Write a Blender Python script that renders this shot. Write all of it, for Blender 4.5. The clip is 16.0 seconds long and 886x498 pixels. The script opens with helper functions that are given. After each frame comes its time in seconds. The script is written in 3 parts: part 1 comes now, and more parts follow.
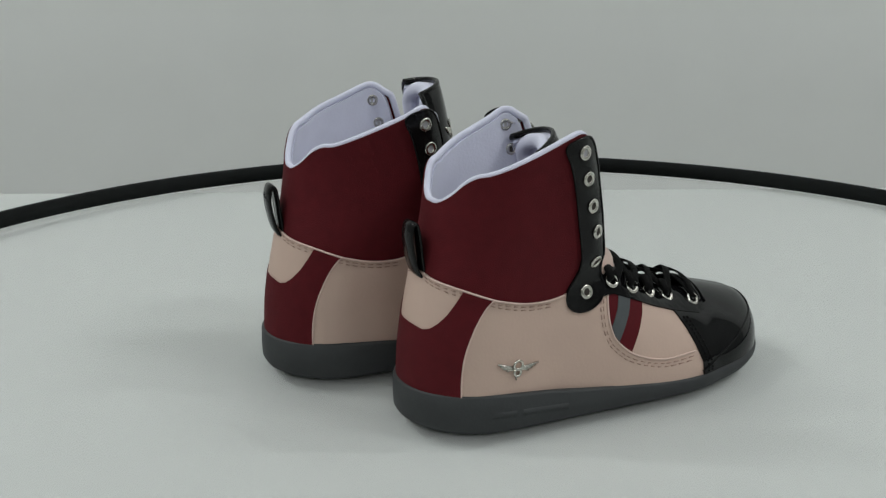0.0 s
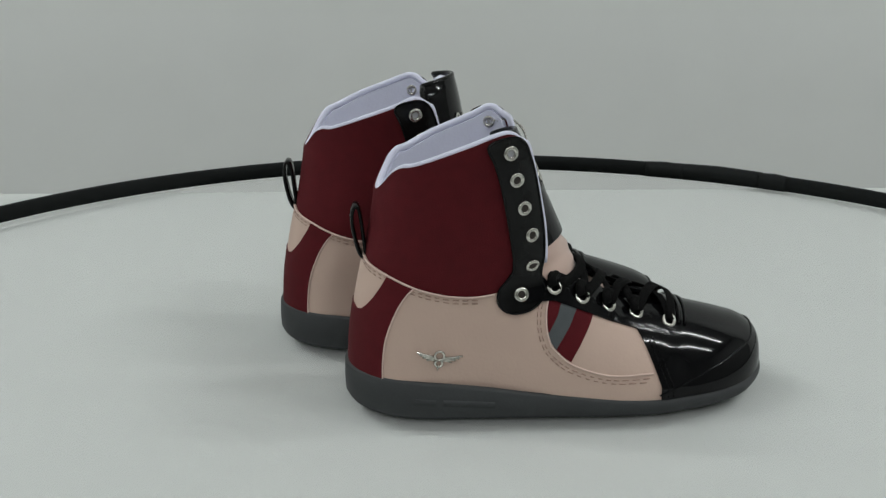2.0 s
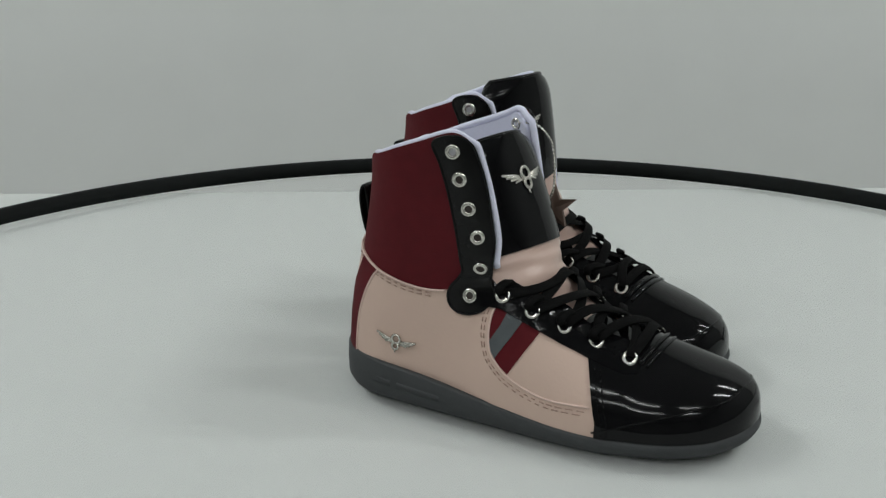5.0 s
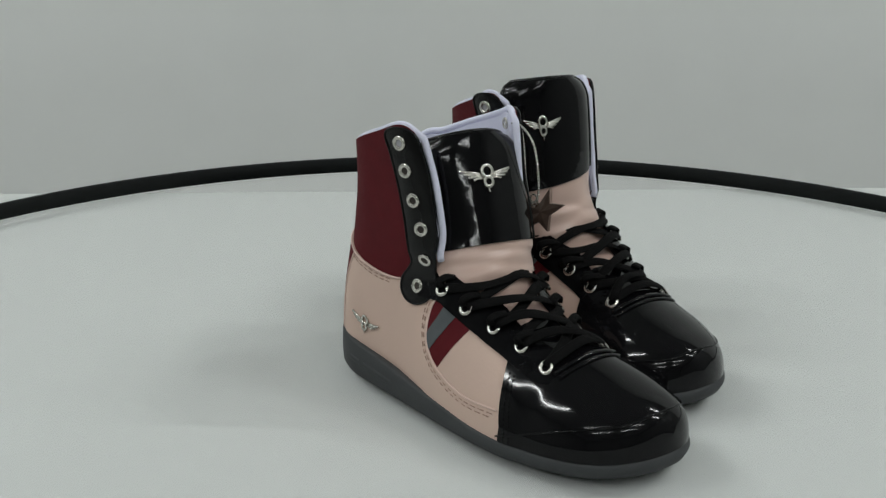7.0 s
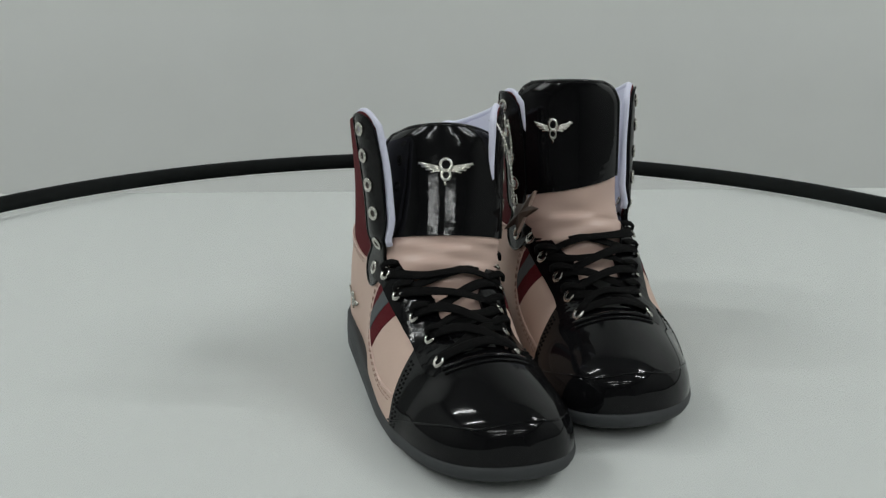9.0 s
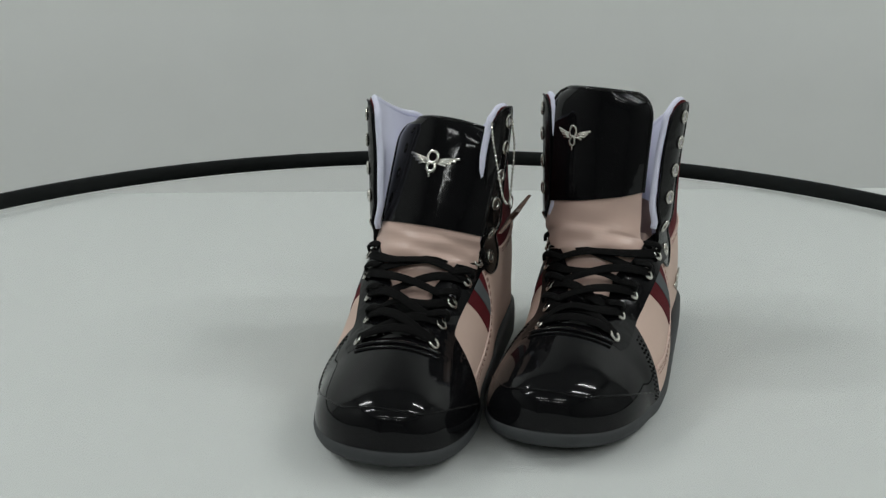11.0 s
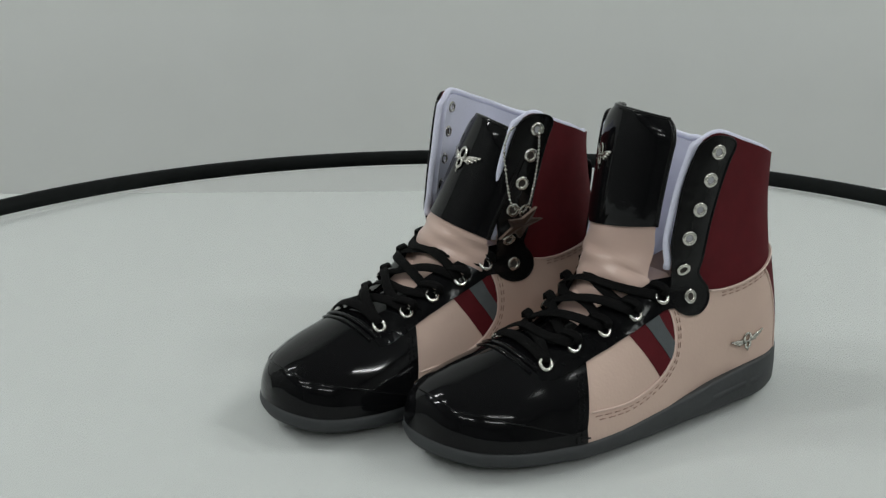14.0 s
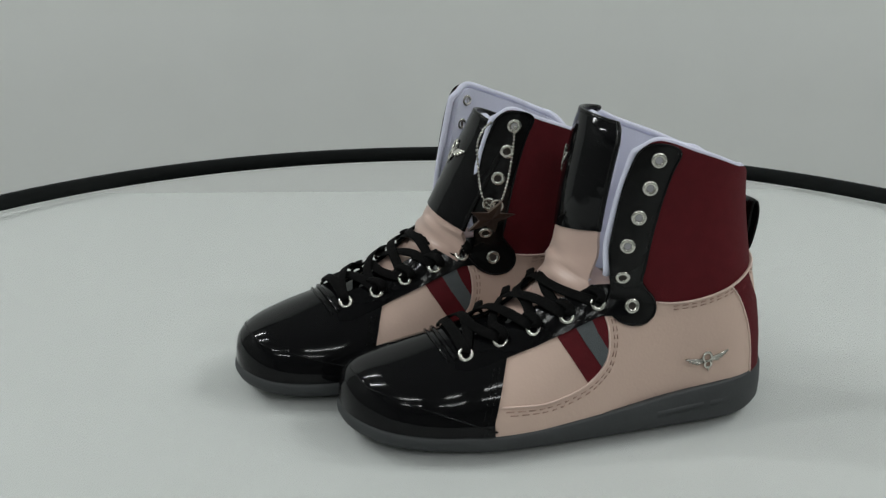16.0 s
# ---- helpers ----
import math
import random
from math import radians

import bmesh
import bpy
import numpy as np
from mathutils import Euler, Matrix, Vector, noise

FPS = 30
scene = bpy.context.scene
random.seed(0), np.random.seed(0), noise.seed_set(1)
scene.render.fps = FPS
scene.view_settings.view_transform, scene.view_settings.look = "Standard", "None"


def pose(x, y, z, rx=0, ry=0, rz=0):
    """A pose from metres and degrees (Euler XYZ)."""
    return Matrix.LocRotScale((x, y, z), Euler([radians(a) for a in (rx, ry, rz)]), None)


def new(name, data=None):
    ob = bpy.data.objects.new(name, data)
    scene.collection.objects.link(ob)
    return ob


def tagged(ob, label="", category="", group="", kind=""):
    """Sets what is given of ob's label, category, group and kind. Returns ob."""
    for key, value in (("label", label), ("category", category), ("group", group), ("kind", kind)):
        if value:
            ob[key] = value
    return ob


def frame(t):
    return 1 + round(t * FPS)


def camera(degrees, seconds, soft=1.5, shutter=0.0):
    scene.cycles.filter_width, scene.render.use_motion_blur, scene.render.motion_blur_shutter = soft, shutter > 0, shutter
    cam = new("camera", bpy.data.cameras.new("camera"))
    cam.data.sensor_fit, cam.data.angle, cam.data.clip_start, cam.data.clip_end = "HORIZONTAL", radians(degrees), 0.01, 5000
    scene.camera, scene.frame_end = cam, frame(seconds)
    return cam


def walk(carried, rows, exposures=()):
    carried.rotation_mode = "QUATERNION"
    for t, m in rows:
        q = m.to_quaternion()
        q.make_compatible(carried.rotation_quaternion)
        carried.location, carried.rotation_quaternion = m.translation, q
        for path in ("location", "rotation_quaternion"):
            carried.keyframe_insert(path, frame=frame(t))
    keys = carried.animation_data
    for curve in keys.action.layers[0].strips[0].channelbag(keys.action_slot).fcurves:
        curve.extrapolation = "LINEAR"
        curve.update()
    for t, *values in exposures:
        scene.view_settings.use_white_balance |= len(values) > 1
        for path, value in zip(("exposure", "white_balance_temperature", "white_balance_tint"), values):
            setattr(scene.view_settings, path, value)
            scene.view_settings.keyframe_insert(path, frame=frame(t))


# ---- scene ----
# ---------------------------------------------------------------- camera
cam = camera(39.0, 16.0, soft=1.35)
EYE = pose(0, -0.81, 0.3507, 0, 0, 2.908) @ pose(0, 0, 0, 90 - 18.097) @ pose(0, 0, 0, 0, 0, 0.19)
walk(cam, [(0.0, EYE), (16.0, EYE)])

# ---------------------------------------------------------------- world and lamps
world = bpy.data.worlds.new("world")
scene.world = world
world.use_nodes = True
world.node_tree.nodes["Background"].inputs[0].default_value = (0.80, 0.84, 0.82, 1)
world.node_tree.nodes["Background"].inputs[1].default_value = 0.16
scene.view_settings.exposure = -0.03


def area_lamp(name, m, w, h, watts, colour):
    d = bpy.data.lights.new(name, "AREA")
    d.shape, d.size, d.size_y, d.energy, d.color = "RECTANGLE", w, h, watts, colour
    ob = new(name, d)
    ob.matrix_world = m
    return ob


COOL = (0.97, 1.0, 0.995)
LIGHTS = [(-0.95, -2.2, 8), (0.95, -2.2, 8), (-0.95, -3.2, 8), (0.95, -3.2, 8), (-1.9, -0.7, 17.5), (1.9, -0.7, 17.5), (-1.9, 0.2, 17.5), (1.9, 0.2, 17.5)]
for lx, ly, watts in LIGHTS:
    area_lamp("ceiling_lamp", pose(lx, ly, 2.27), 1.2, 0.04, watts, COOL)


# ---------------------------------------------------------------- materials
def material(name, colour, rough=0.6, metal=0.0, vary=0.12, scale=40.0, bump=0.0, bump_scale=900.0, coat=0.0, spec=0.5,
             second=None, second_scale=6.0, sheen=0.0):
    m = bpy.data.materials.new(name)
    m.use_nodes = True
    n, l = m.node_tree.nodes, m.node_tree.links
    b = n["Principled BSDF"]
    co = n.new("ShaderNodeTexCoord")
    fine, wide = n.new("ShaderNodeTexNoise"), n.new("ShaderNodeTexNoise")
    fine.inputs["Scale"].default_value, wide.inputs["Scale"].default_value = scale, second_scale
    fine.inputs["Detail"].default_value, wide.inputs["Detail"].default_value = 4, 3
    for t in (fine, wide):
        l.new(co.outputs["Object"], t.inputs["Vector"])
    add = n.new("ShaderNodeMath")
    add.operation = "ADD"
    l.new(fine.outputs["Fac"], add.inputs[0])
    l.new(wide.outputs["Fac"], add.inputs[1])
    ramp = n.new("ShaderNodeMapRange")
    ramp.inputs["From Min"].default_value, ramp.inputs["From Max"].default_value = 0.6, 1.4
    l.new(add.outputs[0], ramp.inputs["Value"])
    mix = n.new("ShaderNodeMix")
    mix.data_type = "RGBA"
    low = [c * (1 - vary) for c in (second or colour)]
    high = [min(1, c * (1 + vary)) for c in colour]
    mix.inputs["A"].default_value, mix.inputs["B"].default_value = (*low, 1), (*high, 1)
    l.new(ramp.outputs["Result"], mix.inputs["Factor"])
    l.new(mix.outputs["Result"], b.inputs["Base Color"])
    b.inputs["Metallic"].default_value = metal
    b.inputs["Specular IOR Level"].default_value = spec
    b.inputs["Coat Weight"].default_value = coat
    b.inputs["Coat Roughness"].default_value = 0.05
    b.inputs["Sheen Weight"].default_value = sheen
    rr = n.new("ShaderNodeMapRange")
    rr.inputs["To Min"].default_value, rr.inputs["To Max"].default_value = rough * 0.85, min(1, rough * 1.15)
    l.new(wide.outputs["Fac"], rr.inputs["Value"])
    l.new(rr.outputs["Result"], b.inputs["Roughness"])
    if bump:
        g, bp = n.new("ShaderNodeTexNoise"), n.new("ShaderNodeBump")
        g.inputs["Scale"].default_value = bump_scale
        g.inputs["Detail"].default_value = 2
        bp.inputs["Strength"].default_value, bp.inputs["Distance"].default_value = bump, 0.001
        l.new(co.outputs["Object"], g.inputs["Vector"])
        l.new(g.outputs["Fac"], bp.inputs["Height"])
        l.new(bp.outputs["Normal"], b.inputs["Normal"])
    return m


PINK = material("pale_pink_leather", (0.565, 0.418, 0.348), 0.62, vary=0.05, scale=30, bump=0.12, bump_scale=500, spec=0.3)
SATIN = material("pink_satin", (0.54, 0.385, 0.325), 0.36, vary=0.08, scale=25, bump=0.5, bump_scale=35, spec=0.5, sheen=0.2)
RED = material("burgundy_fabric", (0.088, 0.0066, 0.0102), 0.85, vary=0.15, scale=120, bump=0.35, bump_scale=1500, spec=0.2)
GREY = material("grey_fabric", (0.085, 0.095, 0.10), 0.8, vary=0.12, scale=150, bump=0.3, bump_scale=1500, spec=0.2)
PATENT = material("black_patent_leather", (0.004, 0.004, 0.0045), 0.08, vary=0.2, scale=30, bump=0.06, bump_scale=60, spec=0.2)
PATENT_SOFT = material("creased_black_patent_leather", (0.004, 0.004, 0.0045), 0.07, vary=0.2, scale=30, bump=0.16, bump_scale=85, spec=0.2)
PATENT_STAY = material("crinkled_black_patent_strip", (0.004, 0.004, 0.0045), 0.11, vary=0.2, scale=40, bump=0.4, bump_scale=150, spec=0.13)
STRAP = material("black_smooth_leather", (0.006, 0.006, 0.006), 0.19, vary=0.2, scale=40, bump=0.18, bump_scale=220, spec=0.2)
LACE = material("black_woven_lace", (0.0045, 0.0045, 0.0045), 0.75, vary=0.3, scale=300, bump=0.6, bump_scale=1400, spec=0.06)
LINING = material("white_fleece_lining", (0.66, 0.67, 0.80), 0.95, vary=0.05, scale=60, bump=0.22, bump_scale=600, spec=0.1, sheen=0.3)
RUBBER = material("dark_grey_rubber", (0.038, 0.041, 0.043), 0.62, vary=0.14, scale=60, bump=0.15, bump_scale=400, spec=0.35)
STEEL = material("brushed_nickel", (0.62, 0.60, 0.55), 0.26, metal=1.0, vary=0.1, scale=80)
DARK = material("dark_eyelet_hole", (0.030, 0.023, 0.019), 0.8, vary=0.2)
PALE = material("pale_eyelet_backing", (0.36, 0.36, 0.38), 0.9, vary=0.15)
THREAD = material("brown_thread", (0.35, 0.23, 0.19), 0.8, vary=0.2, scale=200)
EDGE = material("cut_pink_edge", (0.66, 0.50, 0.44), 0.7, vary=0.05)
BRONZE = material("brown_metal_star", (0.085, 0.055, 0.042), 0.4, metal=0.6, vary=0.25, scale=80, bump=0.2, bump_scale=300)
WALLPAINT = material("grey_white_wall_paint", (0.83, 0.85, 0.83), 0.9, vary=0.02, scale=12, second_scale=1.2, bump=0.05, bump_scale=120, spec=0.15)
TABLEWHITE = material("matte_white_laminate", (0.555, 0.575, 0.56), 0.7, vary=0.015, scale=20, second_scale=2.5, bump=0.03, bump_scale=300, spec=0.12)
# ceiling greyed down to weaken its reflection in the patent leather
CEILING = material("dimmed_ceiling_paint", (0.50, 0.51, 0.50), 0.9, vary=0.02, spec=0.1)
# darker than the seen wall, to keep the patent leather's reflections dark
UNSEENWALL = material("dimmed_unseen_wall", (0.32, 0.33, 0.32), 0.9, vary=0.03, scale=12, second_scale=1.2, spec=0.15)
FLOORGREY = material("grey_floor_vinyl", (0.30, 0.30, 0.29), 0.6, vary=0.1, scale=15)
RIM = material("black_rubber_rim", (0.009, 0.0105, 0.0105), 0.6, vary=0.2, scale=60, bump=0.1, bump_scale=200, spec=0.15)
LAMPGLOW = bpy.data.materials.new("lamp_diffuser")
LAMPGLOW.use_nodes = True
LAMPGLOW.node_tree.nodes["Principled BSDF"].inputs["Emission Color"].default_value = (0.95, 1, 0.97, 1)
LAMPGLOW.node_tree.nodes["Principled BSDF"].inputs["Emission Strength"].default_value = 4.0


def acrylic():
    m = bpy.data.materials.new("clear_matt_acrylic")
    m.use_nodes = True
    n, l = m.node_tree.nodes, m.node_tree.links
    b = n["Principled BSDF"]
    b.inputs["Base Color"].default_value = (0.8, 0.82, 0.81, 1)
    b.inputs["Roughness"].default_value = 0.8
    b.inputs["Specular IOR Level"].default_value = 0.1
    t, mix = n.new("ShaderNodeBsdfTransparent"), n.new("ShaderNodeMixShader")
    mix.inputs[0].default_value = 0.16
    l.new(t.outputs[0], mix.inputs[1])
    l.new(b.outputs[0], mix.inputs[2])
    l.new(mix.outputs[0], n["Material Output"].inputs["Surface"])
    return m


ACRYLIC = acrylic()

# ---------------------------------------------------------------- mesh helpers
SIZE = 0.985   # the shoe's size against its pattern
SIDE = 1.0   # 1: shoe for the right foot, -1: its mirror image


def part(name, bm, mat, parent=None, label="", smooth=True, flip=False):
    if flip:
        for v in bm.verts:
            v.co = Vector((v.co.x, SIDE * v.co.y, v.co.z)) * SIZE
        if SIDE < 0:
            bmesh.ops.reverse_faces(bm, faces=bm.faces[:])
    me = bpy.data.meshes.new(name)
    bm.to_mesh(me)
    bm.free()
    for p in me.polygons:
        p.use_smooth = smooth
    me.materials.append(mat)
    ob = new(name, me)
    if parent:
        ob.parent = parent
    if label:
        tagged(ob, label)
    return ob


def box(bm, c, s, m=None, bevel=0.0):
    r = bmesh.ops.create_cube(bm, size=1.0, matrix=(m or Matrix()) @ Matrix.Translation(c) @ Matrix.Diagonal((*s, 1)))
    if bevel:
        es = list({e for v in r["verts"] for e in v.link_edges})
        bmesh.ops.bevel(bm, geom=es, offset=bevel, segments=2, affect="EDGES", profile=0.5)


def grid_faces(bm, rows, close_u=False, close_v=False):
    """Quads over a list of rows of points. Returns the rows of verts."""
    vs = [[bm.verts.new(p) for p in r] for r in rows]
    nu, nv = len(vs), len(vs[0])
    for i in range(nu if close_u else nu - 1):
        for j in range(nv if close_v else nv - 1):
            a, b = vs[i][j], vs[(i + 1) % nu][j]
            c, d = vs[(i + 1) % nu][(j + 1) % nv], vs[i][(j + 1) % nv]
            if len({a, b, c, d}) == 4:
                bm.faces.new((a, b, c, d))
    return vs


def tube(bm, pts, r, sides=8, closed=False, flat=1.0):
    """A round cord along points."""
    pts = [Vector(p) for p in pts]
    n = len(pts)
    rows = []
    up = Vector((0.13, 0.29, 0.95)).normalized()
    for i, p in enumerate(pts):
        a, b = (pts[(i - 1) % n], pts[(i + 1) % n]) if closed else (pts[max(i - 1, 0)], pts[min(i + 1, n - 1)])
        d = (b - a).normalized()
        x = d.cross(up)
        if x.length < 1e-4:
            x = d.cross(Vector((1, 0, 0)))
        x.normalize()
        y = d.cross(x)
        rows.append([p + r * (x * math.cos(2 * math.pi * k / sides) + flat * y * math.sin(2 * math.pi * k / sides)) for k in range(sides)])
    vs = grid_faces(bm, rows, closed, True)
    if not closed:
        bm.faces.new(vs[0])
        bm.faces.new(vs[-1][::-1])


def ribbon(bm, pts, ups, width, thick):
    """A flat band along points, with an upward direction at each."""
    rows = []
    n = len(pts)
    for i in range(n):
        d = (Vector(pts[min(i + 1, n - 1)]) - Vector(pts[max(i - 1, 0)])).normalized()
        u = Vector(ups[i]).normalized()
        s = d.cross(u).normalized()
        u = s.cross(d)
        p = Vector(pts[i])
        w, t = width / 2, thick / 2
        rows.append([p + s * w * a + u * t * b for a, b in ((-1, 0), (-0.8, 1), (0, 1.25), (0.8, 1), (1, 0), (0.8, -1), (-0.8, -1))])
    vs = grid_faces(bm, rows, False, True)
    bm.faces.new(vs[0])
    bm.faces.new(vs[-1][::-1])


def solid(ob, thick):
    """Gives a sheet its thickness inwards, with crisp edges."""
    bm = bmesh.new()
    bm.from_mesh(ob.data)
    bm.normal_update()
    faces, edges = bm.faces[:], [e for e in bm.edges if e.is_boundary]
    low = {v: bm.verts.new(v.co - v.normal * thick) for v in bm.verts[:]}
    for f in faces:
        bm.faces.new([low[v] for v in reversed(f.verts)])
    for e in edges:
        l = e.link_loops[0]
        a, b = l.vert, l.link_loop_next.vert
        bm.faces.new((b, a, low[a], low[b]))
    bm.to_mesh(ob.data)
    bm.free()
    for p in ob.data.polygons:
        p.use_smooth = True
    ob.data.set_sharp_from_angle(angle=radians(55))
    return ob


def smooth_line(pts, n):
    """n points along a Catmull-Rom curve through pts."""
    P = [Vector(p) for p in pts]
    P = [2 * P[0] - P[1]] + P + [2 * P[-1] - P[-2]]
    out = []
    for k in range(n):
        f = k / (n - 1) * (len(P) - 3)
        i = min(int(f), len(P) - 4)
        t = f - i
        a, b, c, d = P[i:i + 4]
        out.append(0.5 * (2 * b + (c - a) * t + (2 * a - 5 * b + 4 * c - d) * t * t + (3 * b - a - 3 * c + d) * t ** 3))
    return out


# ---------------------------------------------------------------- the room
def room():
    bm = bmesh.new()
    box(bm, (0, 1.16, 1.05), (6.0, 0.12, 3.7))
    tagged(part("wall_north", bm, WALLPAINT, smooth=False), "plain grey-white painted studio wall", "wall", kind="structure")
    # unseen walls, added to close the room; dark colour dims the shoes' reflections
    bm = bmesh.new()
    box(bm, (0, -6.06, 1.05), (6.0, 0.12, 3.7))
    tagged(part("wall_south", bm, UNSEENWALL, smooth=False), "unseen added wall, darkened to dim reflections", "wall", kind="structure")
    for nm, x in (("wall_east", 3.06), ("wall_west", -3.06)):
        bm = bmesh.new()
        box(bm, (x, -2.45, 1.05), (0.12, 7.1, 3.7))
        tagged(part(nm, bm, UNSEENWALL, smooth=False), "unseen added wall, darkened to dim reflections", "wall", kind="structure")
    bm = bmesh.new()
    box(bm, (0, -2.45, -0.85), (6.2, 7.4, 0.1))
    tagged(part("floor", bm, FLOORGREY, smooth=False), "grey vinyl studio floor", "floor", kind="structure")
    # unseen ceiling, added to bounce lamp light, its colour lowered against reflections
    bm = bmesh.new()
    box(bm, (0, -2.45, 2.40), (6.2, 7.4, 0.1))
    tagged(part("ceiling", bm, CEILING, smooth=False), "unseen added ceiling, greyed to cut reflections", "ceiling", kind="structure")


def table():
    """White table; its back edge runs slightly askew to the wall."""
    t = tagged(new("table"), "white matte table under the clear turntable", "table")
    bm = bmesh.new()
    a, b = Vector((-0.536, 0.447)), Vector((0.415, 0.532))
    d = (b - a).normalized()
    l, r = a - d * 0.9, b + d * 0.9
    pts = [(l.x, l.y), (r.x, r.y), (r.x + 0.12, r.y - 1.45), (l.x + 0.12, l.y - 1.45)]
    top = [bm.verts.new((x, y, -0.008)) for x, y in pts]
    low = [bm.verts.new((x, y, -0.033)) for x, y in pts]
    bm.faces.new(top[::-1])
    bm.faces.new(low)
    for i in range(4):
        bm.faces.new((top[i], top[(i + 1) % 4], low[(i + 1) % 4], low[i]))
    bmesh.ops.recalc_face_normals(bm, faces=bm.faces[:])
    bmesh.ops.bevel(bm, geom=bm.edges[:], offset=0.002, segments=2, affect="EDGES")
    part("tabletop", bm, TABLEWHITE, t, smooth=False)
    for x, y in ((-1.2, 0.28), (1.15, 0.5), (-1.1, -0.92), (1.2, -0.75)):
        bm = bmesh.new()
        box(bm, (x, y, -0.417), (0.05, 0.05, 0.766), bevel=0.004)
        part("leg", bm, STEEL, t, smooth=False)


def turntable():
    t = tagged(new("turntable"), "clear acrylic turntable disc with black rim", "turntable")
    n = 160
    cx, cy, R = CENTRE[0], CENTRE[1], 0.5937
    ring = lambda r, z: [(cx + r * math.cos(2 * math.pi * k / n), cy + r * math.sin(2 * math.pi * k / n), z) for k in range(n)]
    bm = bmesh.new()
    top = [bm.verts.new(p) for p in ring(R - 0.0005, 0.0)]
    bm.faces.new(top)
    part("disc", bm, ACRYLIC, t, "clear acrylic disc", smooth=False)
    bm = bmesh.new()
    rows = [ring(R, 0.0012), ring(R, 0.0160), ring(R + 0.0006, 0.0168), ring(R + 0.0036, 0.0168), ring(R + 0.0042, 0.0160), ring(R + 0.0042, 0.0012)]
    grid_faces(bm, rows, True, True)
    bmesh.ops.recalc_face_normals(bm, faces=bm.faces[:])
    part("rim", bm, RIM, t, "black rubber rim")
    bm = bmesh.new()
    outline = [(0.030, 0.0), (0.026, 0.004), (0.016, 0.0125), (0.010, 0.0150), (-0.020, 0.0145), (-0.030, 0.0120), (-0.030, 0.0)]
    for y in (-0.0012, 0.0012):
        bm.faces.new([bm.verts.new((x, y, z)) for x, z in outline])
    vs = list(bm.verts)
    k = len(outline)
    for i in range(k):
        bm.faces.new((vs[i], vs[(i + 1) % k], vs[k + (i + 1) % k], vs[k + i]))
    bmesh.ops.recalc_face_normals(bm, faces=bm.faces[:])
    flap = part("tape_flap", bm, RIM, t, "loose black tape flap", smooth=False)
    bm = bmesh.new()
    a = radians(90.0)
    for k, (da, h, ln) in enumerate(((0.0, 0.0186, 0.16), (0.10, 0.0178, 0.07), (-0.1, 0.0176, 0.05))):
        rows = []
        for i in range(9):
            b = a + da + ln * (i / 8 - 0.5)
            e = h - 0.0012 * abs(i / 4 - 1)
            rows.append([(cx + r * math.cos(b), cy + r * math.sin(b), z) for r, z in ((R - 0.0012 - 0.0003 * k, 0.001), (R - 0.0012 - 0.0003 * k, e), (R + 0.0054 + 0.0003 * k, e), (R + 0.0054 + 0.0003 * k, 0.001))])
        vs = grid_faces(bm, rows, False, True)
        bm.faces.new(vs[0])
        bm.faces.new(vs[-1])
    bmesh.ops.recalc_face_normals(bm, faces=bm.faces[:])
    part("tape", bm, RIM, t, "black tape wound round the rim")
    return t, flap


def ceiling_light(x, y):
    t = tagged(new("ceiling_light"), "white fluorescent ceiling light panel", "ceiling light", "ceiling lights")
    t.location = (x, y, 2.35)
    bm = bmesh.new()
    box(bm, (0, 0, -0.025), (1.26, 0.36, 0.05), bevel=0.006)
    part("housing", bm, CEILING, t, smooth=False)
    for k in range(3):
        bm = bmesh.new()
        tube(bm, [(-0.58, -0.11 + 0.11 * k, -0.064), (0.58, -0.11 + 0.11 * k, -0.064)], 0.013, 10)
        part("fluorescent_tube", bm, LAMPGLOW, t)


# ---------------------------------------------------------------- the shoe's surfaces
def curve_of(*pairs):
    xs, ys = [p[0] for p in pairs], [p[1] for p in pairs]
    h = [(ys[i + 1] - ys[i]) / (xs[i + 1] - xs[i]) for i in range(len(xs) - 1)]
    m = [h[0]] + [0.0 if h[i - 1] * h[i] <= 0 else 2 * h[i - 1] * h[i] / (h[i - 1] + h[i]) for i in range(1, len(h))] + [h[-1]]

    def f(x):
        if x <= xs[0]:
            return ys[0]
        if x >= xs[-1]:
            return ys[-1]
        i = max(k for k in range(len(xs) - 1) if xs[k] <= x)
        w = xs[i + 1] - xs[i]
        t = (x - xs[i]) / w
        return ((1 + 2 * t) * (1 - t) ** 2 * ys[i] + t * (1 - t) ** 2 * w * m[i] + t * t * (3 - 2 * t) * ys[i + 1] + t * t * (t - 1) * w * m[i + 1])
    return f


TOE = 0.219
sole_top = curve_of((-0.062, 0.0250), (-0.045, 0.0258), (-0.030, 0.0256), (-0.010, 0.0244), (0.028, 0.0204), (0.043, 0.0182), (0.080, 0.0140), (0.114, 0.0105), (0.135, 0.0096), (0.155, 0.0098), (0.183, 0.0108), (0.202, 0.0120), (0.220, 0.0150))
sole_low = curve_of((-0.062, -0.0008), (-0.048, -0.0021), (-0.030, -0.0024), (0.05, -0.0024), (0.14, -0.0024), (0.16, -0.0018), (0.18, -0.0006), (0.20, 0.0006), (0.220, 0.0035))
dome_top = curve_of((0.03, 0.120), (0.069, 0.105), (0.0875, 0.090), (0.106, 0.0745), (0.125, 0.0645), (0.147, 0.0595), (0.16, 0.0555), (0.175, 0.0512), (0.193, 0.0458), (0.204, 0.0422), (0.2105, 0.0388), (0.2155, 0.0345), (0.219, 0.0265))
out_half = curve_of((-0.05, 0.0455), (-0.01, 0.0480), (0.05, 0.0510), (0.10, 0.0535), (0.14, 0.0545), (0.155, 0.0525))
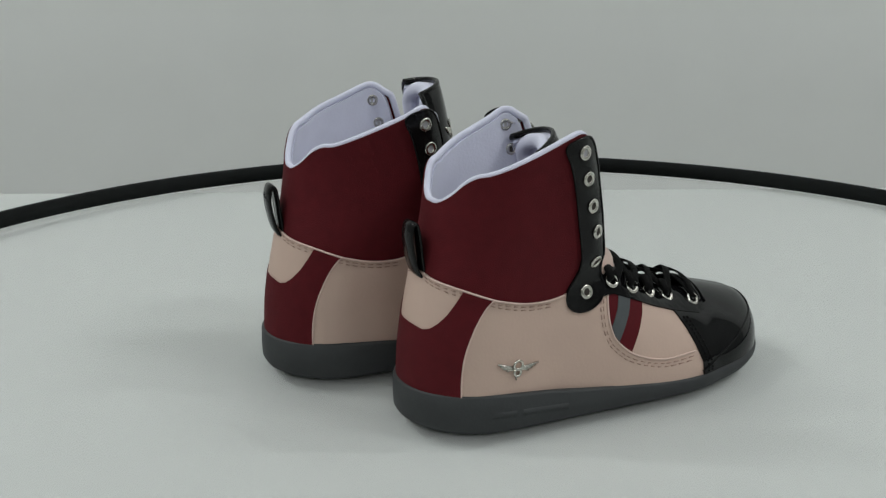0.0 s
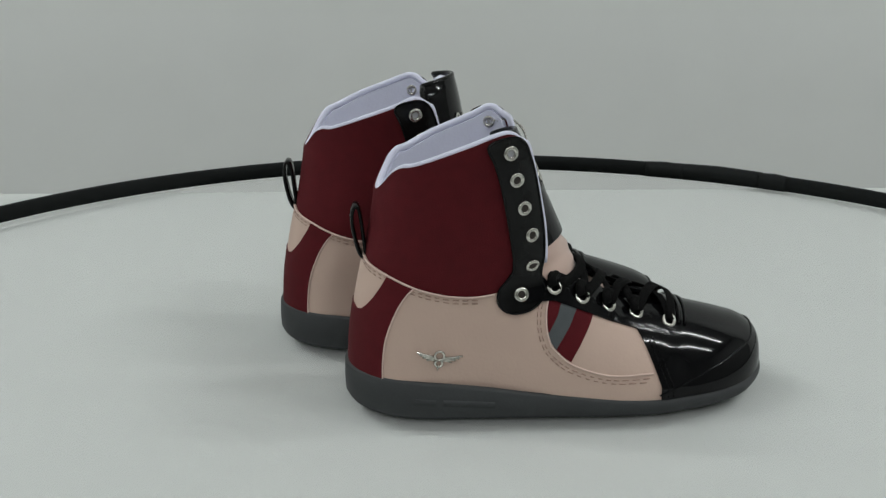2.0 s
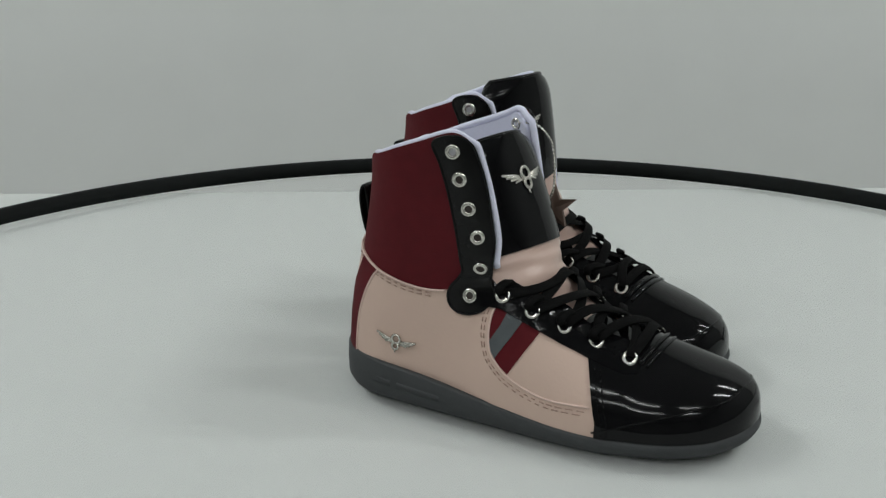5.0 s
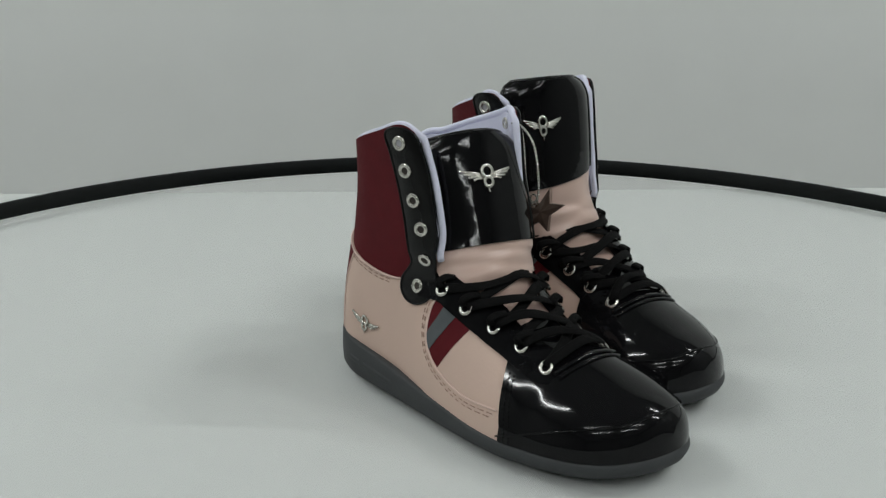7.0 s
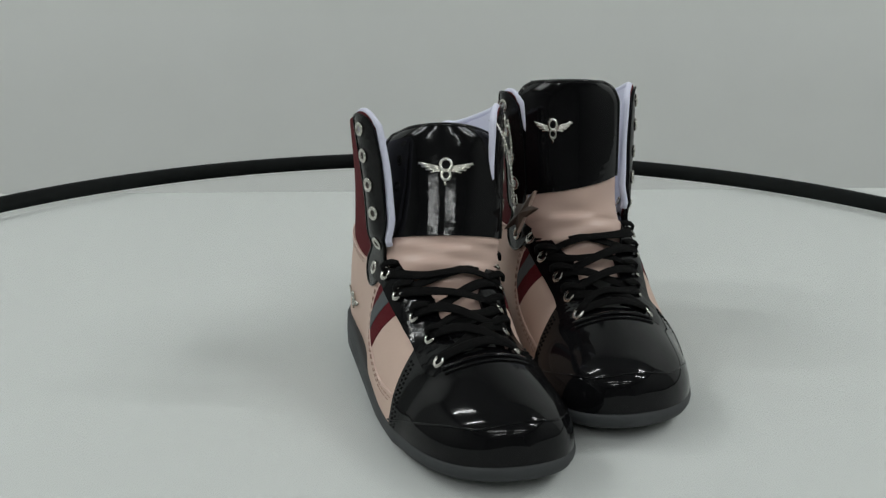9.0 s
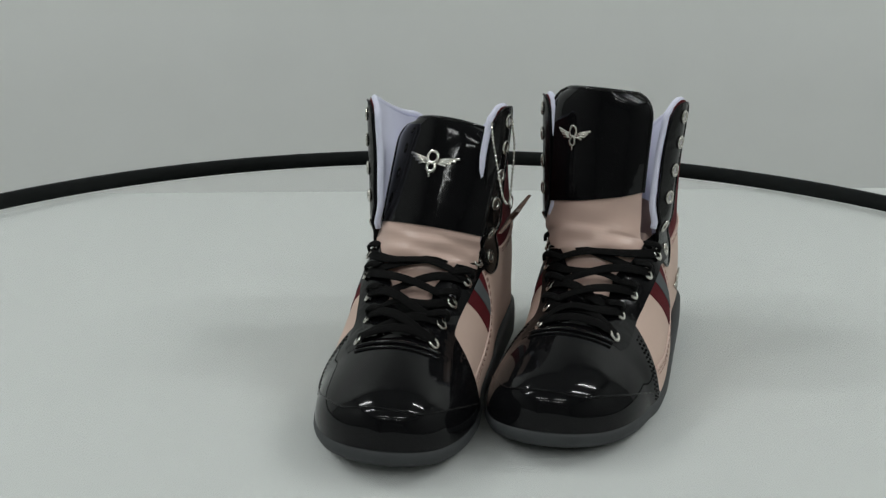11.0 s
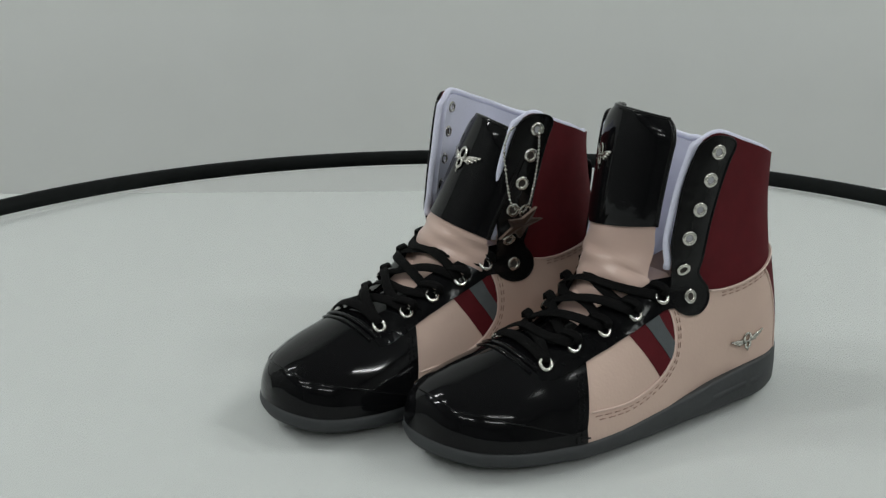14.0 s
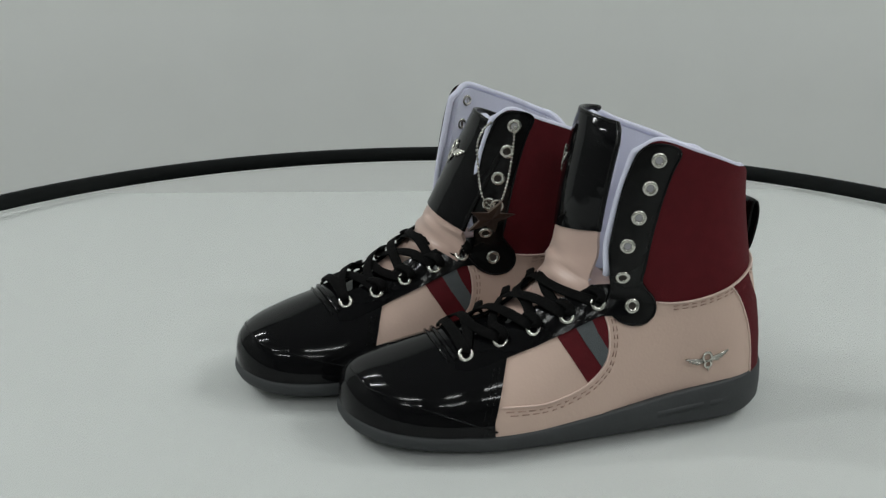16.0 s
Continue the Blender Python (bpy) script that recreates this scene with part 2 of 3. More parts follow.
in_half = curve_of((-0.05, 0.0425), (-0.01, 0.0450), (0.05, 0.0455), (0.10, 0.0460), (0.14, 0.0485), (0.155, 0.0490))
back_x = curve_of((0.0, -0.062), (0.04, -0.0605), (0.070, -0.0565), (0.10, -0.0505), (0.147, -0.0435), (0.19, -0.0415))
HEEL_R, ARC = 0.045, 0.072


def half(x, s):
    """The upper's half width at its foot, on the outer (-1) or inner (1) side."""
    w = (out_half if s < 0 else in_half)(x)
    if x > 0.132:
        t = min(1.0, (x - 0.132) / (TOE - 0.132))
        w *= max(0.0, 1 - t ** (3.0 if s < 0 else 2.5)) ** (1 / 2.1)
    return w


def mid(x):
    return 0.009 * max(0.0, min(1.0, (x - 0.11) / 0.1)) ** 1.3


e_dome = curve_of((0.05, 0.9), (0.07, 0.93), (0.107, 1.0), (0.127, 1.07), (0.147, 1.13), (0.165, 1.09), (0.185, 1.01), (0.205, 0.94), (0.22, 0.90))


def dome_width(x, z, s):
    zs, zt = sole_top(x), dome_top(x)
    e = e_dome(x)
    q = max(0.0, min(1.0, (z - zs) / (zt - zs))) ** (1 / e)
    return half(x, s) * max(0.0, 1 - q * q) ** (e / 2)


collar_w = curve_of((0.02, 0.0465), (0.06, 0.0455), (0.085, 0.0440), (0.12, 0.0445), (0.175, 0.0485), (0.2, 0.0495))


flap_x = curve_of((0.096, 0.0585), (0.116, 0.0600), (0.150, 0.0545), (0.1775, 0.0472), (0.19, 0.0440))
flap_in = curve_of((0.092, 0.0), (0.105, 0.10), (0.12, 0.165), (0.15, 0.17), (0.18, 0.14), (0.2, 0.14))


def width(x, z, s):
    b = max(0.0, min(1.0, (x - 0.008) / 0.066))
    b = b * b * (3 - 2 * b) * max(0.0, min(1.0, (0.103 - z) / 0.02))
    w = collar_w(z) * (1 - 0.10 * max(0.0, min(1, (0.11 - z) / 0.04)) * max(0.0, min(1.0, (x + 0.005) / 0.065)) ** 1.6)
    w -= (0.0032 if s > 0 else 0.0004) * max(0.0, min(1.0, (0.09 - z) / 0.05))
    if s > 0:
        w *= 1 - 0.14 * max(0.0, min(1.0, (0.034 - x) / 0.06)) * max(0.0, min(1.0, (z - 0.10) / 0.05))
    w *= 1 - flap_in(z) * min(1.25, max(0.0, x - flap_x(z) + 0.0165) / 0.0165) ** 2
    return w * (1 - b) + b * dome_width(x, z, s) if b > 0 else w


def raw(u, z):
    """The point of the upper at arc length u from the heel's middle (negative: outer side) and height z."""
    s, a = (-1.0 if u < 0 else 1.0), abs(u)
    xb = back_x(z)
    if a < ARC:
        f = a / ARC * math.pi / 2
        x, k = xb + HEEL_R * (1 - math.cos(f)), math.sin(f)
    else:
        x, k = xb + HEEL_R + a - ARC, 1.0
    return Vector((x, mid(x) + s * k * width(x, z, s), z))


def on_upper(u, z, off=0.0):
    p = raw(u, z)
    if off:
        e = 0.0015
        n = (raw(u, z + e) - raw(u, z - e)).cross(raw(u + e, z) - raw(u - e, z))
        p = p + n.normalized() * (off if n.dot(raw(u, z) - Vector((0.03, 0, z))) > 0 else -off)
    return p


def arc_at(x, z):
    """Arc length from the heel's middle to the side point (x, z)."""
    t = (x - back_x(z)) / HEEL_R
    if t < 1:
        return math.acos(max(-1.0, min(1.0, 1 - t))) / (math.pi / 2) * ARC
    return ARC + x - back_x(z) - HEEL_R


def dome(x, q, off=0.0):
    """The forefoot at x; q from 0 (outer foot) over 0.5 (middle) to 1 (inner foot)."""
    def at(x, q):
        a = math.pi * q
        c, s = math.cos(a), max(0.0, math.sin(a))
        zs = sole_top(x)
        y = -half(x, -1 if c > 0 else 1) * math.copysign(abs(c) ** e_dome(x), c)
        return Vector((x, mid(x) + y, zs + (dome_top(x) - zs) * s ** e_dome(x)))
    p = at(x, q)
    if off:
        e = 0.0015
        xa = min(x, TOE - 0.004)
        n = (at(xa + e, q) - at(xa - e, q)).cross(at(xa, min(1, q + 0.02)) - at(xa, max(0, q - 0.02)))
        if n.length > 1e-9:
            n.normalize()
            if n.z < 0 and 0.1 < q < 0.9:
                n = -n
            g = max(0.0, min(1.0, (x - TOE + 0.007) / 0.007))
            n = n.lerp(Vector((1, 0, 0.15)), g * g).normalized()
            p = p + n * off
    return p


def panel(name, outline, mat, parent, off, thick, label="", cell=0.004):
    """A piece of the upper: outline in (arc, height), laid on the surface."""
    bm = bmesh.new()
    bm.faces.new([bm.verts.new((u, z, 0)) for u, z in outline])
    us, zs = [o[0] for o in outline], [o[1] for o in outline]
    for axis, lo, hi in ((0, min(us), max(us)), (1, min(zs), max(zs))):
        c = math.floor(lo / cell) * cell + cell
        while c < hi:
            co, no = [0, 0, 0], [0, 0, 0]
            co[axis], no[axis] = c, 1
            bmesh.ops.bisect_plane(bm, geom=bm.verts[:] + bm.edges[:] + bm.faces[:], plane_co=co, plane_no=no, dist=1e-7)
            c += cell
    bmesh.ops.remove_doubles(bm, verts=bm.verts[:], dist=1e-5)
    for v in bm.verts:
        v.co = on_upper(v.co.x, v.co.y, off)
    bm.normal_update()
    bmesh.ops.recalc_face_normals(bm, faces=bm.faces[:])
    t = sum(((f.calc_center_median() - Vector((0.03, 0, f.calc_center_median().z))).dot(f.normal) * f.calc_area() for f in bm.faces))
    if t < 0:
        bmesh.ops.reverse_faces(bm, faces=bm.faces[:])
    return solid(part(name, bm, mat, parent, label, flip=True), thick)


def rounded(pts, n=60):
    """A closed smooth outline through (x, z) points."""
    k = len(pts)
    out = []
    for i in range(k):
        a, b, c, d = (Vector(pts[(i + j - 1) % k]) for j in range(4))
        m = max(2, n // k)
        for j in range(m):
            t = j / m
            out.append(tuple(0.5 * (2 * b + (c - a) * t + (2 * a - 5 * b + 4 * c - d) * t * t + (3 * b - a - 3 * c + d) * t ** 3)))
    return out


def side_outline(pts, s):
    return [(s * arc_at(x, z), z) for x, z in pts]


def fine(pts, n):
    return [tuple(p)[:2] for p in smooth_line([(x, z, 0) for x, z in pts], n)]


def stitches(bm, line, s, off=0.0006, dash=0.0026, gap=0.0016):
    """Thread dashes along (x, z) points of a side."""
    pts = [on_upper(s * arc_at(x, z), z, off) for x, z in fine(line, 90)]
    d, run, cur = 0.0, True, [pts[0]]
    for a, b in zip(pts, pts[1:]):
        d += (b - a).length
        if run:
            cur.append(b)
        if d > (dash if run else gap):
            if run and len(cur) > 1:
                tube(bm, [cur[0], cur[-1]], 0.00032, 4)
            run, d, cur = not run, 0.0, [b]


SEAM = [(-0.0504, 0.0985), (-0.0475, 0.0962), (-0.0365, 0.0928), (-0.0255, 0.0888), (-0.0165, 0.0858), (0.001, 0.0816), (0.019, 0.0805), (0.035, 0.0830), (0.046, 0.088)]
TOPLINE = [(-0.0437, 0.1420), (-0.0425, 0.1435), (-0.0385, 0.1500), (-0.0340, 0.1575), (-0.0286, 0.1622), (-0.0220, 0.1640), (-0.0046, 0.1710), (0.0145, 0.1780), (0.0265, 0.1828), (0.0350, 0.1852), (0.0405, 0.1843), (0.0445, 0.1815)]
OUT_EYES = [(0.0370, 0.174), (0.0412, 0.157), (0.0465, 0.1385), (0.0518, 0.1205), (0.0533, 0.1005), (0.0468, 0.0805)]
LOW_EYES = [(0.0685, 0.0825), (0.0875, 0.0745), (0.1065, 0.0660), (0.1262, 0.0584), (0.1485, 0.0518)]


def eye_height(x):
    return float(np.interp(x, [0.05, 0.068, 0.087, 0.106, 0.1253, 0.1465, 0.156], [0.092, 0.0835, 0.0750, 0.0660, 0.0580, 0.0508, 0.0475]))


def eyelet(bm, p, n, r=0.0035, tubr=0.0014):
    """A metal ring at p, facing n."""
    n = Vector(n).normalized()
    a = n.orthogonal().normalized()
    b = n.cross(a)
    rows = []
    for i in range(18):
        f = 2 * math.pi * i / 18
        d = a * math.cos(f) + b * math.sin(f)
        rows.append([Vector(p) + d * (r + tubr * math.cos(g)) + n * tubr * 0.7 * math.sin(g) for g in (2 * math.pi * k / 8 for k in range(8))])
    grid_faces(bm, rows, True, True)


def hole(bm, p, n, r=0.0027):
    n = Vector(n).normalized()
    a = n.orthogonal().normalized()
    b = n.cross(a)
    bm.faces.new([bm.verts.new(Vector(p) + (a * math.cos(f) + b * math.sin(f)) * r) for f in (2 * math.pi * k / 14 for k in range(14))])


def emblem(bm, m, size):
    """A small winged ornament: two rings and feathered wings, in the plane of m."""
    for cy, r in ((0.11, 0.16), (-0.16, 0.125)):
        rows = []
        for i in range(16):
            f = 2 * math.pi * i / 16
            d = Vector((math.cos(f), math.sin(f), 0))
            rows.append([m @ (size * (Vector((0, cy, 0.05)) + d * (r + 0.052 * math.cos(g)) + Vector((0, 0, 0.045 * math.sin(g))))) for g in (2 * math.pi * k / 6 for k in range(6))])
        grid_faces(bm, rows, True, True)
    for s in (-1, 1):
        for k, (ln, dy, w) in enumerate(((0.66, 0.17, 0.036), (0.56, 0.11, 0.034), (0.44, 0.05, 0.03), (0.30, 0.0, 0.028))):
            pts = [(s * 0.12, 0.03 - 0.03 * k, 0.03), (s * (0.14 + ln * 0.5), dy * 0.6 - 0.02 * k, 0.045), (s * (0.14 + ln), dy - 0.03 * k, 0.03)]
            tube(bm, [m @ (size * Vector(p)) for p in pts], size * w * 1.15, 6)
    tube(bm, [m @ (size * Vector(p)) for p in ((0, -0.28, 0.03), (-0.03, -0.36, 0.03), (0.0, -0.42, 0.03))], size * 0.03, 6)
    bmesh.ops.recalc_face_normals(bm, faces=bm.faces[:])


def foot_outline(n=96, grow=0.0):
    """The sole's outline, from the heel over the outer side to the toe and back."""
    pts = []
    for s, rng in ((-1, range(n)), (1, range(n, 0, -1))):
        for k in rng:
            f = k / n
            x = -0.0620 + (TOE + 0.0620) * (0.5 - 0.5 * math.cos(math.pi * f))
            t = (x + 0.0620) / 0.052
            k2 = 1.0 if t >= 1 else max(0.0, 1 - (1 - t) ** 2.1) ** (1 / 2.1)
            pts.append(Vector((x, mid(x) + s * k2 * half(x, s), 0)))
    if grow:
        m = len(pts)
        pts = [p + Vector(((pts[(i + 1) % m] - pts[i - 1]).y, -(pts[(i + 1) % m] - pts[i - 1]).x, 0)).normalized() * grow for i, p in enumerate(pts)]
    return pts


def make_sole(parent):
    bm = bmesh.new()
    rows = []
    for grow, f, dz in ((-0.012, 0.0, 0.0), (-0.003, 0.0, 0.0002), (0.0008, 0.0, 0.0018), (0.0026, 0.0, 0.005), (0.0030, 0.5, 0.001), (0.0026, 1.0, -0.0016), (0.0016, 1.0, -0.0004), (0.0, 1.0, 0.0), (-0.006, 1.0, -0.002)):
        rows.append([Vector((p.x, p.y, sole_low(p.x) + (sole_top(p.x) - sole_low(p.x)) * f + dz * min(1.0, 0.3 + (sole_top(p.x) - sole_low(p.x)) * 60))) for p in foot_outline(grow=grow)])
    vs = grid_faces(bm, rows, False, True)
    bm.faces.new(vs[0])
    bm.faces.new(vs[-1])
    bmesh.ops.remove_doubles(bm, verts=bm.verts[:], dist=1e-6)
    bmesh.ops.recalc_face_normals(bm, faces=bm.faces[:])
    sole = part("sole", bm, RUBBER, parent, "dark grey rubber wedge sole", flip=True)
    for x0, x1 in ((-0.036, -0.008), (-0.003, 0.030)):
        bm = bmesh.new()
        rows = []
        for k in range(12):
            x = x0 + (x1 - x0) * k / 11
            t = min(1.0, (x + 0.062) / 0.052)
            y = -half(x, -1) * max(0.0, 1 - (1 - t) ** 2.1) ** (1 / 2.1) - 0.0029
            zc = 0.5 * (sole_low(x) + sole_top(x)) + 0.0005
            rows.append([(x, y + 0.002, zc - 0.0024), (x, y - 0.0001, zc - 0.0022), (x, y - 0.0001, zc + 0.0022), (x, y + 0.002, zc + 0.0024)])
        grid_faces(bm, rows)
        bmesh.ops.recalc_face_normals(bm, faces=bm.faces[:])
        part("sole_mark", bm, RUBBER, sole, "faint moulded bar", flip=True)
    return sole


def make_cap(parent):
    """Black patent toe cap with its throat arch."""
    nq, nx = 49, 34
    bm = bmesh.new()
    rows = []
    for j in range(nq):
        q = j / (nq - 1)
        c = abs(2 * q - 1)
        x0 = 0.1505 if c < 0.28 else (0.1505 - (c - 0.28) / 0.10 * 0.0295 if c < 0.38 else 0.1210 + 0.0175 * min(1, (c - 0.38) / 0.5) ** 0.8)
        rows.append([dome(x0 + (TOE - x0) * math.sin(k / (nx - 1) * math.pi / 2), q, 0.0020) for k in range(nx)])
    grid_faces(bm, rows)
    bmesh.ops.remove_doubles(bm, verts=bm.verts[:], dist=2e-5)
    bmesh.ops.recalc_face_normals(bm, faces=bm.faces[:])
    if sum(f.normal.z for f in bm.faces) < 0:
        bmesh.ops.reverse_faces(bm, faces=bm.faces[:])
    cap = solid(part("toe_cap", bm, PATENT, parent, "glossy black patent toe cap", flip=True), 0.0012)
    # upper edge of the toe bumper: low at the cap's back, rising to the tip
    bm = bmesh.new()
    ridge = curve_of((0.137, 0.0125), (0.150, 0.0168), (0.165, 0.0218), (0.180, 0.0266), (0.195, 0.0308), (0.206, 0.0332), (0.2125, dome_top(0.2125)))
    line = []
    for k in range(81):
        a = -1 + k / 40
        x = 0.2125 - 0.0755 * abs(a) ** 1.8
        zs = sole_top(x)
        f = max(0.0, min(1.0, (ridge(x) - zs) / (dome_top(x) - zs)))
        q = math.asin(f ** (1 / e_dome(x))) / math.pi
        line.append(dome(x, q if a < 0 else 1 - q, 0.0021))
    tube(bm, line, 0.0007, 6)
    part("toe_welt", bm, PATENT, cap, flip=True)
    bm = bmesh.new()
    for dx, r in ((0.0, 0.0016), (0.0045, 0.0011)):
        line = [dome(0.1545 + dx + 0.004 * (1 - (2 * k / 24 - 1) ** 2), 0.315 + 0.37 * k / 24, 0.0024) for k in range(25)]
        tube(bm, line, r, 6)
    part("throat_band", bm, PATENT, cap, flip=True)
    for sgn in (-1, 1):
        bm = bmesh.new()
        for back in (0.004, 0.0075):
            for k in range(15):
                c = 0.50 + 0.46 * k / 14
                x0 = 0.1210 + 0.0175 * min(1, (c - 0.38) / 0.5) ** 0.8 + back
                a, b = dome(x0, 0.5 + sgn * c / 2, 0.0024), dome(x0 + 0.0002, 0.5 + sgn * (c + 0.018) / 2, 0.0024)
                tube(bm, [a, b], 0.0004, 4)
        part("cap_stitching", bm, STRAP, cap, flip=True)
    return cap


EYE_X = [e[0] for e in LOW_EYES]


def low_eye(i, s, lift=0.0):
    x, z = LOW_EYES[i]
    z += 0.0022 if i == 4 and s > 0 else 0.0
    return Vector((x, mid(x) + s * (dome_width(x, z, s) + 0.0034 + lift * 0.8), z + 0.0014 + lift * 0.6))


def make_eyestay(parent, s):
    """Patent strip along the lower eyelets of one side, with its eyelets."""
    bm = bmesh.new()
    rows = []
    for k in range(29):
        f = k / 28
        x = 0.050 + 0.106 * f
        ze = float(np.interp(x, [e[0] for e in LOW_EYES], [e[1] for e in LOW_EYES]))
        zlow = ze - 0.0075 + 0.004 * max(0, f - 0.8)
        zhi = min(ze + 0.0105 - 0.006 * f, dome_top(x) - 0.002)
        row = []
        for j in range(7):
            z = zlow + (zhi - zlow) * j / 6
            w = dome_width(x, z, s)
            row.append(Vector((x, mid(x) + s * (w + 0.0022), z + 0.0012)))
        rows.append(row)
    grid_faces(bm, rows)
    bmesh.ops.recalc_face_normals(bm, faces=bm.faces[:])
    if sum(f.normal.y * s + f.normal.z for f in bm.faces) < 0:
        bmesh.ops.reverse_faces(bm, faces=bm.faces[:])
    stay = solid(part("eyestay", bm, PATENT_STAY, parent, "black patent lace strip", flip=True), 0.002)
    for i in range(5):
        p = low_eye(i, s)
        n = Vector((0.15, s * 0.8, 0.62))
        bm = bmesh.new()
        eyelet(bm, p, n, 0.0037)
        bmesh.ops.recalc_face_normals(bm, faces=bm.faces[:])
        part("eyelet", bm, STEEL, stay, flip=True)
    return stay


def make_laces(parent):
    rng = random.Random(5 if SIDE > 0 else 9)

    def strip(a, b, lift):
        n = 13
        pts, ups = [], []
        sag, bow = rng.uniform(-0.0032, 0.0032), rng.uniform(-0.0008, 0.0016)
        for k in range(n):
            f = k / (n - 1)
            p = a.lerp(b, f)
            xc = min(max(p.x, 0.066), 0.16)
            arch = math.sin(math.pi * f)
            sl = radians(float(np.interp(xc, EYE_X, (58, 50, 40, 28, 20))))
            rise = float(np.interp(xc, EYE_X, (0.0140, 0.0092, 0.0062, 0.0056, 0.0056))) * arch ** 0.9 + lift * (0.35 + 0.65 * arch)
            rise += bow * arch
            pts.append(Vector((p.x + rise * math.sin(sl) + sag * math.sin(2 * math.pi * f) * math.cos(sl), p.y, p.z + rise * math.cos(sl) - sag * math.sin(2 * math.pi * f) * math.sin(sl))))
            ups.append(Vector((0.45 + 60 * sag * arch, 1.1 * (2 * f - 1) * (1 if b.y > a.y else -1), 0.9)))
        bm = bmesh.new()
        ribbon(bm, pts, ups, 0.0068, 0.0012)
        part("lace", bm, LACE, parent, flip=True)

    strip(low_eye(4, -1), low_eye(4, 1), 0.0050)
    for i in range(4, 0, -1):
        strip(low_eye(i, -1), low_eye(i - 1, 1), 0.0036)
        strip(low_eye(i, 1), low_eye(i - 1, -1), 0.0058)
    # folds where the lace turns over the edge
    for i in range(4):
        for s in (-1, 1):
            p = low_eye(i, s)
            q = [p + Vector((0.002, -s * 0.009, 0.0075)), p + Vector((-0.001, -s * 0.003, 0.0068)), p + Vector((-0.002, s * 0.0015, 0.0045)), p + Vector((-0.001, s * 0.0005, 0.0012))]
            if s > 0:
                q = [p + Vector((0.003, -0.010, 0.0062)), p + Vector((-0.001, -0.002, 0.0072)), p + Vector((-0.003, 0.0034, 0.0058)), p + Vector((-0.003, 0.0034, 0.0016))]
            pts = smooth_line(q, 8)
            bm = bmesh.new()
            ribbon(bm, pts, [Vector((0.1, s * (0.2 + k * 0.2), 1 - 0.1 * k)) for k in range(8)], 0.0060, 0.0018)
            part("lace_fold", bm, LACE, parent, flip=True)


def make_tongue(parent, rise, shift, lean, yaw, start):
    """Padded tongue: satin below, black patent above, fleece behind."""
    slant = 0.0 if SIDE > 0 else 0.03
    path = smooth_line([(0.100, 0, 0.069), (0.0935, 0, 0.079), (0.0885, 0, 0.0895), (0.0830, 0, 0.1005), (0.0785, 0, 0.111), (0.071 + lean * 0.4, 0, 0.137 + rise * 0.5), (0.063 + lean * 0.75, 0, 0.162 + rise * 0.85), (0.056 + lean, 0, 0.1815 + rise)], 40)
    hw = curve_of((0.0, 0.026), (0.3, 0.033), (0.57, 0.0345), (0.9, 0.0355), (0.97, 0.032), (1.0, 0.025))

    def at(f, a, off):
        k = f * 39
        i = min(int(k), 38)
        p = path[i].lerp(path[i + 1], k - i)
        d = (path[i + 1] - path[i]).normalized()
        nrm = Vector((d.z, 0, -d.x))
        w = hw(f) * (1.10 if SIDE > 0 else 1.0)
        y = w * math.sin(a * 1.05) / math.sin(1.05)
        back = ((0.018 if SIDE > 0 else 0.0145) + 0.003 * min(1.0, f / 0.6)) * (1 - math.cos(a * 1.05)) / (1 - math.cos(1.05))
        wr = 0.0012 * math.sin(a * 4 + 9 * f) * math.sin(f * 40) if f < start else 0.0
        q = p + Vector((0, y, 0)) + nrm * (off - back + wr)
        g = max(0.0, min(1.0, (f - 0.25) / 0.4))
        g = g * g * (3 - 2 * g)
        a2, c = radians(yaw) * g, Vector((0.040, 0, 0))
        d2 = q - c
        return Vector((c.x + d2.x * math.cos(a2) - d2.y * math.sin(a2), d2.x * math.sin(a2) + d2.y * math.cos(a2) + shift * g, q.z))

    def sheet(name, f0, f1, off, mat, label, thick, host, wide=1.0, slant=0.0):
        bm = bmesh.new()
        nf = max(8, int(40 * (f1 - f0)))
        grid_faces(bm, [[at(f0 + (f1 - f0) * i / nf - slant * (1 - i / nf) * (-1 + 2 * j / 22), wide * (-1 + 2 * j / 22), off) for j in range(23)] for i in range(nf + 1)])
        bmesh.ops.recalc_face_normals(bm, faces=bm.faces[:])
        if sum(f.normal.x for f in bm.faces) < 0:
            bmesh.ops.reverse_faces(bm, faces=bm.faces[:])
        return solid(part(name, bm, mat, host, label, flip=True), thick)

    t = sheet("tongue", 0.0, start + 0.06, 0.0, SATIN, "pale pink satin tongue", 0.004, parent)
    sheet("tongue_patch", start, 1.0, 0.0014, PATENT_SOFT, "glossy black patent tongue top", 0.0026, t, 1.0, slant)
    sheet("tongue_lining", 0.46, 0.985, -0.0014, LINING, "white fleece tongue lining", 0.0045, t, 0.94)
    bm = bmesh.new()
    edge = [at(start + slant + (1 - start - slant) * k / 20, -1, 0.0) for k in range(21)] + [at(1.0, -1 + 2 * k / 20, 0.0) for k in range(1, 20)] + [at(1.0 - (1 - start + slant) * k / 20, 1, 0.0) for k in range(21)]
    tube(bm, edge, 0.0018, 6)
    part("tongue_piping", bm, STRAP, t, flip=True)
    bm = bmesh.new()
    tube(bm, smooth_line([at(f, a, -0.0088) for f, a in ((0.76, -0.70), (0.84, -0.70), (0.91, -0.66), (0.952, -0.5), (0.968, -0.25), (0.970, 0.0), (0.968, 0.25), (0.952, 0.5), (0.91, 0.66), (0.84, 0.70), (0.76, 0.70))], 60), 0.0050, 10)
    part("tongue_roll", bm, LINING, t, "rolled white fleece tongue edge", flip=True)
